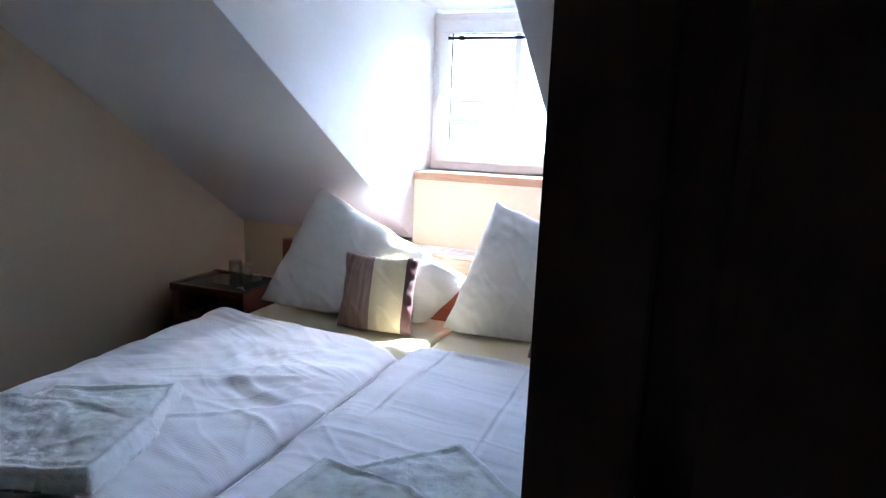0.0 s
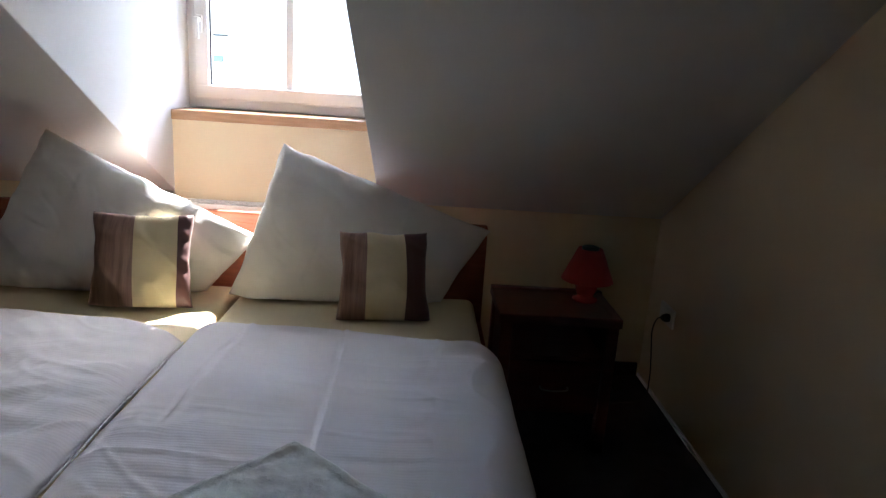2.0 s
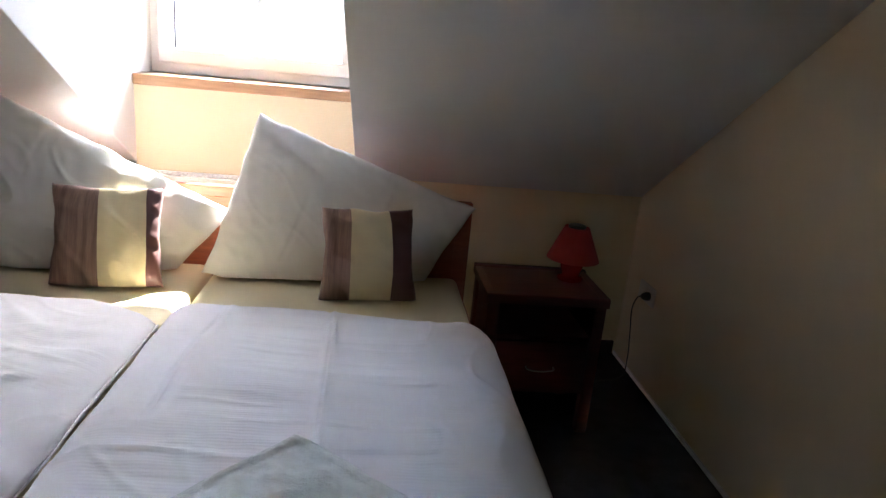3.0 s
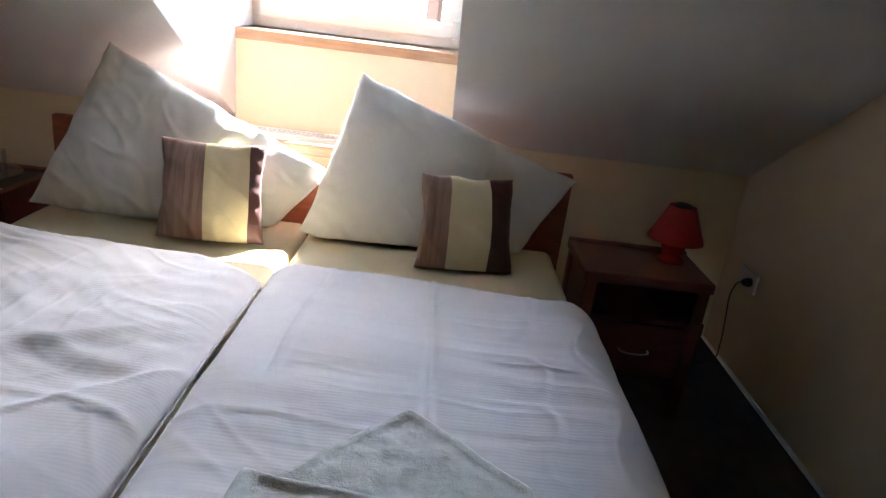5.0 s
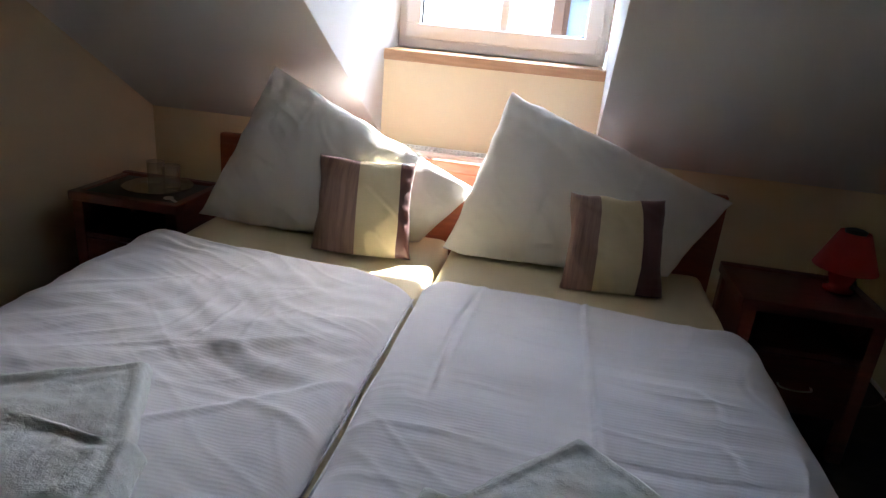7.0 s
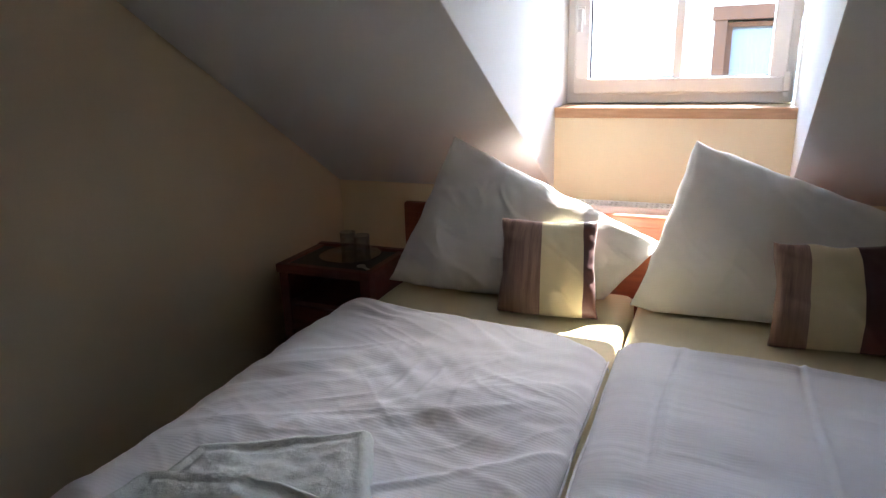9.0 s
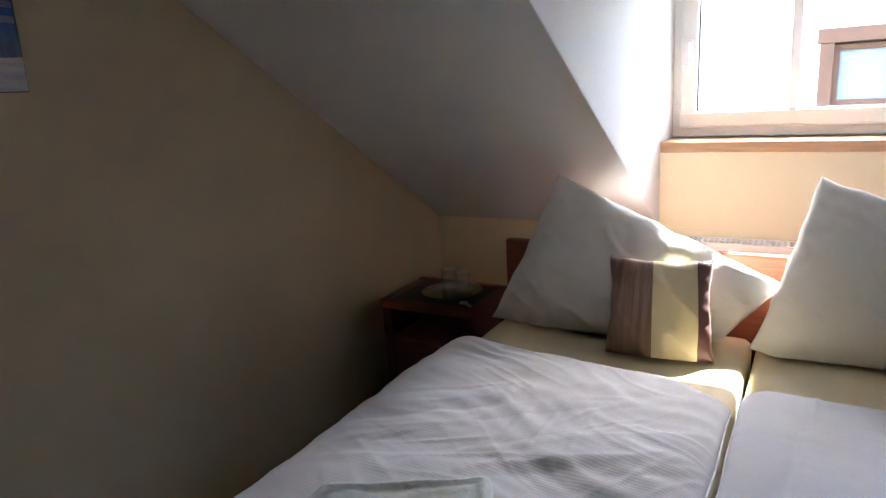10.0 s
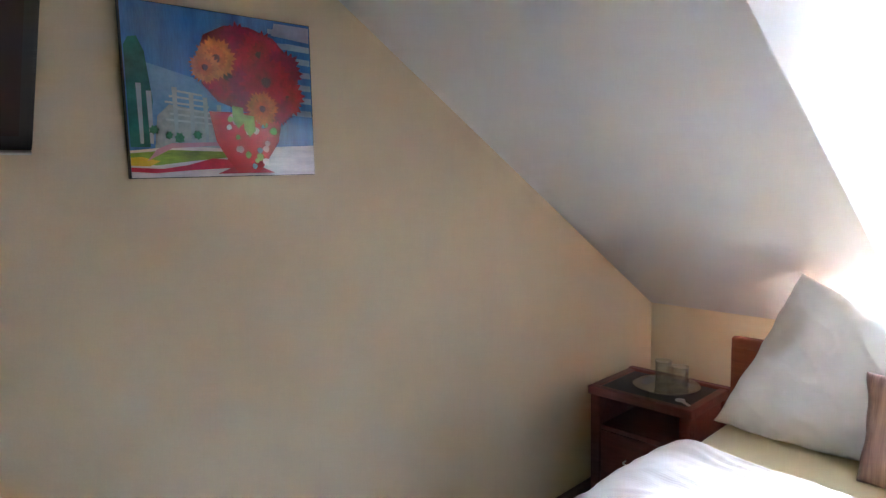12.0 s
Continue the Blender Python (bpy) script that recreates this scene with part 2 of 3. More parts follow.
# ---- window ----
WX0, WX1, WZ0, WZ1 = DL + 0.006, DR - 0.006, 1.126, 1.93
win = tagged(new("window_1"), "white plastic dormer window with one vertical glazing bar", "window", kind="structure")


def ring(x0, x1, z0, z1, w, y0, y1, bevel=0.006):
    return joined(box(x0, x1, y0, y1, z0, z0 + w, bevel), box(x0, x1, y0, y1, z1 - w, z1, bevel),
                  box(x0, x0 + w, y0 + 0.001, y1 - 0.001, z0 + w - 0.006, z1 - w + 0.006, bevel), box(x1 - w, x1, y0 + 0.001, y1 - 0.001, z0 + w - 0.006, z1 - w + 0.006, bevel))


part("window_frame", ring(WX0, WX1, WZ0, WZ1, 0.055, 0.175, 0.245), PVC, win)
SX0, SX1, SZ0, SZ1 = WX0 + 0.035, WX1 - 0.03, 1.166, 1.89
sash = part("sash", ring(SX0, SX1, SZ0, SZ1, 0.064, 0.155, 0.23, 0.008), PVC, win)
GX0, GX1, GZ0, GZ1 = -0.313, 0.397, 1.232, 1.826
part("seal", ring(GX0 - 0.003, GX1 + 0.003, GZ0 - 0.003, GZ1 + 0.003, 0.006, 0.180, 0.196, 0.001), SEAL, sash, "black rubber glazing seal")
part("glazing_bar", box(0.024, 0.060, 0.170, 0.222, GZ0 - 0.01, GZ1 + 0.01, 0.006), PVC, sash)
for gx0, gx1 in ((GX0, 0.03), (0.054, GX1)):
    g = part("pane", box(gx0, gx1, 0.197, 0.201, GZ0 - 0.005, GZ1 + 0.005), PANE, sash)
    g.visible_shadow = False
part("handle_base", box(-0.363, -0.335, 0.143, 0.156, 1.45, 1.525, 0.005), PVC, sash)
part("window_handle", joined(box(-0.358, -0.340, 0.105, 0.146, 1.495, 1.513, 0.005), box(-0.360, -0.338, 0.103, 0.118, 1.42, 1.515, 0.006)), PVC, sash, "white lever handle turned down")
part("hinge", joined(box(SX1 - 0.012, SX1 + 0.012, 0.140, 0.160, 1.175, 1.245, 0.005), box(SX1 - 0.012, SX1 + 0.012, 0.140, 0.160, 1.150, 1.170, 0.004)), PVC, win)
part("blind_cassette", joined(box(GX0 - 0.01, GX1 + 0.01, 0.136, 0.160, 1.792, 1.806, 0.002), box(GX0 + 0.05, GX0 + 0.08, 0.128, 0.158, 1.788, 1.812, 0.003)), SEAL, win, "thin black pleated blind rail")
part("outer_frame_stop", box(WX0, WX1, 0.246, 0.28, 1.10, 1.16), PVC, win)
win.location.y = 0.02
sill = box(DL + 0.003, DR - 0.003, -0.016, 0.197, 1.081, 1.124, 0.005)
structure("windowsill", sill, SILLWOOD, "varnished orange beech window sill board", "sill")

# ---- bed ----
bed = thing("double_bed", "cherry wood double bed frame with a low panel headboard", "bed")
part("headboard", joined(box(-0.93, 0.93, HEAD, HEAD + 0.028, 0.20, 0.742, 0.004), box(-0.93, 0.93, HEAD - 0.004, HEAD + 0.034, 0.740, 0.782, 0.010, 3),
                         box(-0.93, -0.87, HEAD - 0.003, HEAD + 0.032, 0.0, 0.745, 0.006), box(0.87, 0.93, HEAD - 0.003, HEAD + 0.032, 0.0, 0.745, 0.006)), CHERRY, bed)
for sx in (-1, 1):
    part("side_rail", box(sx * 0.915 - 0.014, sx * 0.915 + 0.014, -2.50, HEAD - 0.004, 0.22, 0.40, 0.006), CHERRY, bed)
part("footboard", box(-0.93, 0.93, -2.53, -2.501, 0.10, 0.42, 0.008), CHERRY, bed)
for sx in (-1, 1):
    part("leg", box(sx * 0.90 - 0.03, sx * 0.90 + 0.03, -2.50, -2.44, 0, 0.219, 0.004), CHERRY, bed)
part("slat_base", box(-0.90, 0.90, -2.49, HEAD - 0.006, 0.26, 0.30, 0.004), CHERRY, bed)


def mattress(x0, x1, wear):
    bm = box(x0, x1, -2.48, HEAD - 0.012, 0.302, BED, 0.045, 5)
    bmesh.ops.subdivide_edges(bm, edges=[e for e in bm.edges if e.calc_length() > 0.3], cuts=40, use_grid_fill=True)
    for v in bm.verts:
        if v.co.z > BED - 0.06:
            v.co.z += 0.006 * noise.noise(v.co * 5 + Vector((wear, 0, 0))) - 0.002
    return bm


whole("mattress", mattress(-0.895, -0.006, 0), SHEET, "mattress in a fitted cream yellow jersey sheet on the bed", "mattress", "mattresses on the bed", True)
whole("mattress", mattress(0.006, 0.895, 7), SHEET, "mattress in a fitted cream yellow jersey sheet on the bed", "mattress", "mattresses on the bed", True)


def smooth(a, b, x):
    t = min(1, max(0, (x - a) / (b - a)))
    return t * t * (3 - 2 * t)


def ridge(d, w):
    return math.exp(-(d / w) ** 2)


def duvet(side, wrinkle, edge):
    """A quilt over one half of the bed: inner edge at the middle, rounded outer edge hanging over the side; edge(x) is its upper end in y."""
    bm = bmesh.new()
    nu, nv, y1 = 230, 260, -2.50
    span = 0.965 + 0.26
    grid = []
    for i in range(nu + 1):
        s = span * i / nu
        row = []
        for j in range(nv + 1):
            v = j / nv
            # across: rise from the inner edge, flat top, roll over the side
            if s < 0.80:
                x, z = 0.008 + s, BED + 0.012 + 0.050 * math.sqrt(min(1, s / 0.09) * (2 - min(1, s / 0.09)))
                nx, nz = 0.0, 1.0
            else:
                a = min(1.5, (s - 0.80) / 0.118)
                x, z = 0.808 + (0.137 if side > 0 else 0.160) * math.sin(a), BED + 0.062 - 0.105 * (1 - math.cos(a))
                hang = max(0, s - 0.80 - 1.5 * 0.118)
                x, z = x + 0.01 * hang, z - hang
                nx, nz = math.sin(a), math.cos(a)
            x = side * x
            y = edge(x) + (y1 - edge(x)) * v
            d_end = abs(y - edge(x))
            lip = 1 - (1 - min(1, d_end / 0.06)) ** 2
            z -= (1 - math.sqrt(max(0, lip))) * (0.05 if s < 0.8 else max(0.0, 0.05 - 0.25 * (s - 0.8)))
            h = wrinkle(x, y) * min(1, d_end / 0.05 + 0.25) * (0.15 + 0.85 * nz * nz)
            row.append(bm.verts.new((x + side * nx * h, y, z + nz * h)))
        grid.append(row)
    for i in range(nu):
        for j in range(nv):
            q = (grid[i][j], grid[i + 1][j], grid[i + 1][j + 1], grid[i][j + 1])
            bm.faces.new(q if side < 0 else q[::-1])
    return bm


def folds(p, sx, sy, turn, seed):
    c, s = math.cos(turn), math.sin(turn)
    x, y = p[0] * c - p[1] * s, p[0] * s + p[1] * c
    n = noise.noise(Vector((x * sx + seed, y * sy, seed * 0.7)))
    return n


def soft_left(x, y):
    w = (x + 0.10 * noise.noise(Vector((x * 2.3, y * 2.3, 4.0))), y + 0.10 * noise.noise(Vector((x * 2.3, y * 2.3, 8.0))))
    h = 0.015 * folds(w, 1.2, 4.4, -0.75, 3.1) + 0.010 * folds(w, 1.9, 9.5, -0.45, 5.3) + 0.009 * folds(w, 2.4, 7.0, 0.55, 6.1)
    for k in range(5):
        a = -0.95 + 0.20 * k + 0.05 * math.sin(7 * k)
        d = (x + 0.04) * math.sin(a) - (y + 1.62) * math.cos(a)
        run = (x + 0.04) * math.cos(a) + (y + 1.62) * math.sin(a)
        h += 0.004 * ridge(d, 0.022 + 0.05 * abs(run)) * smooth(-0.02, -0.12, run) * smooth(-0.62, -0.30, run)
    r = folds((x, y), 1.1, 8.0, -0.62, 9.7)
    h += 0.030 * max(0, 0.20 - abs(r)) * smooth(-1.1, -1.5, y)
    h += 0.005 * folds(w, 7, 20, 0.3, 1.9)
    for turn, sx, sy, sd in ((-0.7, 2.0, 11.0, 41.0), (0.5, 2.6, 12.0, 47.0), (-1.2, 2.2, 9.0, 53.0)):
        h += 0.020 * max(0, 0.13 - abs(folds(w, sx, sy, turn, sd))) * (0.5 + noise.noise(Vector((x * 3, y * 3, sd))))
    h += 0.004 * ridge(y + 1.70 + 0.9 * (x + 0.30) ** 2, 0.014) * smooth(-0.62, -0.4, x)
    h += 0.040 * ridge(x + 0.80, 0.085) * ridge(y + 1.02, 0.06) + 0.010 * ridge(y + 1.00 + 0.25 * (x + 0.6), 0.012) * ridge(x + 0.66, 0.12) + 0.004 * math.sin(150 * y + 20 * x) * ridge(x + 0.72, 0.10) * ridge(y + 1.06, 0.05)
    return h


def soft_right(x, y):
    h = 0.014 * folds((x, y), 1.6, 3.6, 0.25, 13.1) + 0.008 * folds((x, y), 2.2, 9.0, 0.04, 15.3)
    h += 0.0015 * folds((x, y), 5, 26, 0.03, 17.9)
    for sx, sy, sd in ((2.6, 30.0, 61.0), (3.6, 44.0, 67.0)):
        h += 0.0032 * max(0, folds((x, y), sx, sy, 0.05 * math.sin(3 * x), sd) - 0.22)
    h += 0.016 * max(0, 0.12 - abs(folds((x, y), 2.0, 9.0, 0.7, 71.0))) * smooth(-1.45, -1.75, y) * smooth(0.45, 0.1, x)
    x1 = 0.155 + 0.05 * (y + 1.3)
    h -= 0.005 * ridge(x - x1 - 0.012 * math.sin(6 * y), 0.005) * smooth(-1.02, -1.1, y) * smooth(-1.62, -1.5, y)
    h += 0.004 * ridge(x - x1 - 0.014, 0.010) * smooth(-1.62, -1.5, y)
    x2 = 0.475 - 0.02 * (y + 1.3)
    h += 0.0038 * ridge(x - x2, 0.006) * smooth(-2.3, -2.1, y)
    h -= 0.003 * ridge(x - x2 + 0.014, 0.006)
    for cx, cy, w in ((0.30, -1.20, 0.09), (0.33, -1.27, 0.08), (0.62, -1.24, 0.10), (0.27, -1.52, 0.13), (0.5, -1.60, 0.2), (0.70, -1.42, 0.08), (0.16, -1.70, 0.09)):
        h += 0.0026 * ridge(y - cy + 0.06 * (x - cx) + 0.006 * math.sin(23 * x), 0.006) * ridge(x - cx, w)
    h += 0.016 * ridge(x - 0.85, 0.07) * ridge(y + 1.05, 0.05) + 0.009 * ridge(y + 1.025, 0.02) * smooth(0.1, 0.3, x)
    lump = max(0, 0.16 - abs(noise.noise(Vector((x * 7, y * 5 + 3, 31.0)))))
    h += 0.035 * lump * ridge(x - 0.80, 0.12) * smooth(-1.9, -1.6, y)
    g = folds((x, y), 3.0, 7.0, -0.5, 23.0)
    h += 0.022 * max(0, 0.22 - abs(g)) * ridge(x - 0.08, 0.14) * smooth(-1.4, -1.6, y)
    return h


def edge_left(x):
    return -0.960 - 0.055 * smooth(-0.25, 0.0, x) - 0.02 * math.sin(3.4 * x + 1)


def edge_right(x):
    return -0.985 + 0.012 * math.sin(5 * x) + 0.03 * smooth(0.3, 0.0, x) - 0.03 * smooth(0.55, 0.93, x)


for side, wr, ed, lab in ((-1, soft_left, edge_left, "rumpled white seersucker duvet spread over half the bed"), (1, soft_right, edge_right, "smooth creased white seersucker duvet spread over half the bed")):
    t = thing("duvet", lab, "duvet", "duvets on the bed", (side * 0.47, -1.75, BED))
    q = part("cover", duvet(side, wr, ed), LINEN, t, smooth=True)
    mod = q.modifiers.new("thick", "SOLIDIFY")
    mod.thickness, mod.offset = 0.012, -1
    part("edge_seam", tube([(side * (0.0085 + 0.002 * math.sin(9 * k)), ed(0) - 0.02 - k * 0.146, BED + 0.016 + 0.003 * math.sin(5 * k + side)) for k in range(11)], 0.0032), LINEN, t, smooth=True)


# ---- pillows ----
def cushion_mesh(corners, thick, u0=0.0, u1=1.0, sag=0.05, seed=0.0, power=0.5, n=44, crush=0.0, rumple=0.35, creases=()):
    """A stuffed cover between four corners (top left, top right, bottom right, bottom left); u0 to u1 is the strip of its width that is built."""
    tl, tr, br, bl = [Vector(c) for c in corners]
    face = (tr - tl).cross(bl - tl).normalized()
    if face.y > 0:
        face = -face
    mid = (tl + tr + br + bl) / 4
    bm = bmesh.new()
    nu = max(4, round(n * (u1 - u0)))
    front, back = [], []
    for i in range(nu + 1):
        u = u0 + (u1 - u0) * i / nu
        f, b = [], []
        for j in range(n + 1):
            v = j / n
            p = (tl * (1 - u) + tr * u) * (1 - v) + (bl * (1 - u) + br * u) * v
            pull = sag * (4 * u * (1 - u) * (1 - 4 * v * (1 - v)) + 4 * v * (1 - v) * (1 - 4 * u * (1 - u)))
            p = p + (mid - p) * pull
            body = max(0.0, 16 * u * (1 - u) * v * (1 - v)) ** power
            q = p + Vector((seed, seed, 0))
            p = p + 0.007 * (1 - body) * noise.noise_vector(q * 13)
            wr = 0.014 * noise.noise(q * 6) + 0.009 * noise.noise(Vector((q.x * 22, q.y * 22, q.z * 9))) + 0.045 * max(0, 0.20 - abs(noise.noise(Vector((q.x * 9 + q.z * 7, seed, q.z * 4 - q.x * 3)))))
            wr *= rumple
            for cu, v0, v1 in creases:
                wr -= 0.0022 * ridge(u - cu - 0.02 * math.sin(3 * v), 0.011) * smooth(v0 - 0.08, v0, v) * smooth(v1 + 0.08, v1, v)
            rim = 0.10 * thick * noise.noise(q * 26) * (1 - body)
            if crush:
                wr += crush * noise.noise(Vector((seed, q.z * 30, q.x * 8))) * max(0, (u - 0.8) / 0.2) * 4 * v * (1 - v)
            if v > 0.75:
                p.z = max(0.502, p.z - 0.03 * smooth(0.75, 1, v) * 4 * u * (1 - u))
            f.append(bm.verts.new(p + face * (thick * body + wr * min(1, 2.2 * body) + rim)))
            b.append(f[-1] if j in (0, n) or u in (0.0, 1.0) else bm.verts.new(p - face * thick * 0.75 * body))
        front.append(f)
        back.append(b)
    for i in range(nu):
        for j in range(n):
            bm.faces.new((front[i][j], front[i + 1][j], front[i + 1][j + 1], front[i][j + 1]))
            q = []
            for w in (back[i][j], back[i][j + 1], back[i + 1][j + 1], back[i + 1][j]):
                if w not in q:
                    q.append(w)
            if len(q) > 2 and not bm.faces.get(q):
                bm.faces.new(q)
    bmesh.ops.recalc_face_normals(bm, faces=bm.faces[:])
    return bm


PIL_L = ((-0.679, -0.486, 1.056), (0.086, -0.510, 0.707), (-0.10, -0.560, 0.510), (-0.889, -0.663, 0.535))
PIL_R = ((0.154, -0.462, 1.052), (0.933, -0.455, 0.769), (0.76, -0.555, 0.512), (-0.005, -0.606, 0.510))
whole("pillow", cushion_mesh(PIL_L, 0.085, sag=0.015, seed=2.0, power=0.46, n=140, rumple=0.38, creases=((0.24, 0.10, 0.35), (0.55, 0.0, 0.3))), COTTON, "large white cotton pillow propped on its corner against the headboard", "pillow", "bed pillows", True)
whole("pillow", cushion_mesh(PIL_R, 0.085, sag=0.015, seed=8.0, power=0.40, n=140, rumple=0.13, creases=((0.30, 0.40, 0.85), (0.62, 0.05, 0.35))), COTTON, "large white cotton pillow propped on its corner against the headboard", "pillow", "bed pillows", True)


def throw_cushion(corners, a, b, seed, crush):
    t = thing("throw_cushion", "small striped taupe, cream and plum cushion leaning on a pillow", "cushion", "striped cushions")
    for name, u0, u1, m in (("taupe_panel", 0, a, TAUPE), ("cream_panel", a, b, CREAM), ("plum_panel", b, 1, PLUM)):
        part(name, cushion_mesh(corners, 0.052, u0, u1, 0.07, seed, 0.38, 64, crush, 0.5), m, t, smooth=True)


throw_cushion(((-0.434, -0.676, 0.811), (-0.126, -0.597, 0.799), (-0.093, -0.735, 0.506), (-0.422, -0.770, 0.508)), 0.42, 0.86, 4.0, 0.014)
throw_cushion(((0.397, -0.676, 0.792), (0.697, -0.601, 0.786), (0.721, -0.738, 0.504), (0.402, -0.775, 0.505)), 0.28, 0.72, 11.0, 0.0)


# ---- towels ----
def towel(name, sheets, label):
    """Folded layers, each a soft slab with a full rounded edge and a stitched hem."""
    t = thing(name, label, "towel", "folded towels")
    for pts, z, th, seed in sheets:
        bm = prism(pts, "z", 0, 1)
        bmesh.ops.triangulate(bm, faces=bm.faces[:])
        bmesh.ops.subdivide_edges(bm, edges=bm.edges[:], cuts=34, use_grid_fill=True)
        for v in bm.verts:
            top = v.co.z
            x, y = v.co.x, v.co.y
            d = min(abs((q[0] - p[0]) * (p[1] - y) - (p[0] - x) * (q[1] - p[1])) / math.hypot(q[0] - p[0], q[1] - p[1]) for p, q in zip(pts, pts[1:] + pts[:1]))
            e = min(1, d / (0.55 * th))
            edge = math.sqrt(max(0, 1 - (1 - e) ** 2))
            f = 0.014 * noise.noise(Vector((x * 9 + seed, y * 9, seed))) + 0.005 * noise.noise(Vector((x * 26, y * 26, seed))) + 0.02 * max(0, 0.16 - abs(noise.noise(Vector((x * 6 - y * 5, y * 3, seed)))))
            seam = 0.10 * th * math.exp(-((d - 0.018) / 0.007) ** 2) - 0.09 * th * math.exp(-((d - 0.036) / 0.007) ** 2)
            rim = 0.006 * noise.noise_vector(Vector((x * 11, y * 11, seed)))
            v.co.x, v.co.y = x + rim.x, y + rim.y
            v.co.z = z + (th * (0.15 + 0.85 * edge) + f * min(1, d / 0.05) + seam if top > 0.5 else 0)
        part("fold", bm, TERRY, t, smooth=True)
    return t


towel("towel", (([(0.44, -1.645), (0.67, -1.845), (0.62, -2.06), (0.42, -2.16), (0.20, -1.91)], 0.545, 0.036, 1.0),
                     ([(0.195, -1.89), (0.44, -1.925), (0.60, -2.03), (0.40, -2.20), (0.17, -2.10)], 0.574, 0.036, 4.0)), "white terry towel folded to a point lying on the duvet")
towel("towel", (([(-0.40, -1.675), (-0.71, -1.85), (-0.72, -2.03), (-0.45, -2.10), (-0.27, -1.92)], 0.548, 0.046, 7.0),
                     ([(-0.235, -1.945), (-0.45, -1.925), (-0.70, -1.985), (-0.74, -2.20), (-0.42, -2.30), (-0.16, -2.20)], 0.584, 0.048, 9.0)), "white terry towel folded in layers lying on the duvet")


# ---- nightstands ----
def nightstand(x0, x1, top, inset, lab):
    """Post-and-panel stand: framed top, open compartment, one drawer, four legs showing below."""
    y0, y1 = -0.715, -0.375
    t = thing("nightstand", lab, "nightstand", "nightstands beside the bed", ((x0 + x1) / 2, (y0 + y1) / 2, 0))
    w, p = 0.034, 0.042
    part("top_frame", joined(box(x0, x1, y0, y0 + w, top - 0.036, top, 0.006), box(x0, x1, y1 - w, y1, top - 0.036, top + 0.004, 0.006),
                             box(x0, x0 + w, y0 + w - 0.004, y1 - w + 0.004, top - 0.035, top - 0.001, 0.005), box(x1 - w, x1, y0 + w - 0.004, y1 - w + 0.004, top - 0.035, top - 0.001, 0.005)), MAHOG, t)
    if inset:
        part("top_inset", box(x0 + w - 0.004, x1 - w + 0.004, y0 + w - 0.004, y1 - w + 0.004, top - 0.03, top - 0.008), BLACKTOP, t, "matt black inset top")
    else:
        part("top_panel", box(x0 + w - 0.004, x1 - w + 0.004, y0 + w - 0.004, y1 - w + 0.004, top - 0.03, top - 0.004), MAHOG, t)
    for lx in (x0 + 0.008, x1 - 0.008 - p):
        for ly in (y0 + 0.008, y1 - 0.006 - p):
            part("leg", box(lx, lx + p, ly, ly + p, 0, top - 0.037, 0.004), MAHOG, t)
        sx = lx + p / 2 - 0.009
        part("side_panel", box(sx, sx + 0.018, y0 + 0.009 + p, y1 - 0.007 - p, 0.155, top - 0.037), MAHOG, t)
    part("back_panel", box(x0 + 0.051, x1 - 0.051, y1 - 0.026, y1 - 0.014, 0.155, top - 0.037), MAHOG, t)
    shelf = top - 0.172
    part("shelf", box(x0 + 0.051, x1 - 0.051, y0 + 0.014, y1 - 0.027, shelf, shelf + 0.018, 0.002), MAHOG, t)
    part("bottom", box(x0 + 0.051, x1 - 0.051, y0 + 0.034, y1 - 0.027, 0.155, 0.172, 0.002), MAHOG, t)
    d = part("drawer", box(x0 + 0.053, x1 - 0.053, y0 + 0.010, y0 + 0.032, 0.160, shelf - 0.004, 0.004), MAHOG, t)
    mx, hz = (x0 + x1) / 2, top - 0.272
    part("handle", tube([(mx - 0.05, y0 + 0.010, hz), (mx - 0.045, y0 - 0.012, hz - 0.002), (mx, y0 - 0.016, hz - 0.006), (mx + 0.045, y0 - 0.012, hz - 0.002), (mx + 0.05, y0 + 0.010, hz)], 0.0032), METAL, d, "slim steel bow handle")
    return t


nightstand(-1.375, -0.945, 0.565, True, "dark mahogany nightstand with black top carrying a glass tray")
nightstand(0.965, 1.405, 0.535, False, "dark mahogany nightstand with a drawer carrying a red lamp")

# ---- lamp, socket ----
SY, SZ = -0.285, 0.402   # the plugged outlet
LX, LY, LZ = 1.315, -0.50, 0.5315
lamp = thing("table_lamp", "small red table lamp switched off on the nightstand", "lamp", base=(LX, LY, LZ))
part("base", turned([(0.045, 0), (0.048, 0.006), (0.046, 0.012), (0.030, 0.018), (0.036, 0.035), (0.042, 0.052), (0.036, 0.070), (0.018, 0.082), (0.010, 0.088), (0.010, 0.15)], at=(LX, LY, LZ)), REDGLAZE, lamp, "red glazed round foot", True)
part("shade", turned([(0.098, 0.082), (0.046, 0.205), (0.043, 0.205), (0.095, 0.082)], 40, (LX, LY, LZ)), RED, lamp, "red cloth cone shade", True)
part("cap", turned([(0.006, 0.15), (0.030, 0.196), (0.034, 0.210), (0.024, 0.214), (0.006, 0.216)], 24, (LX, LY, LZ)), BLACK, lamp, "dark cap in the shade opening", True)
part("cord", tube([(LX + 0.03, LY + 0.02, LZ + 0.006), (1.40, -0.42, LZ + 0.008), (1.425, -0.38, 0.40), (1.50, -0.34, 0.06), (1.60, -0.30, 0.010), (1.695, -0.27, 0.02), (1.715, -0.25, 0.10), (1.705, -0.25, 0.22), (1.690, -0.26, 0.33), (1.697, -0.275, 0.390), (1.712, SY, SZ)], 0.0032), BLACK, lamp, "thin black cord")
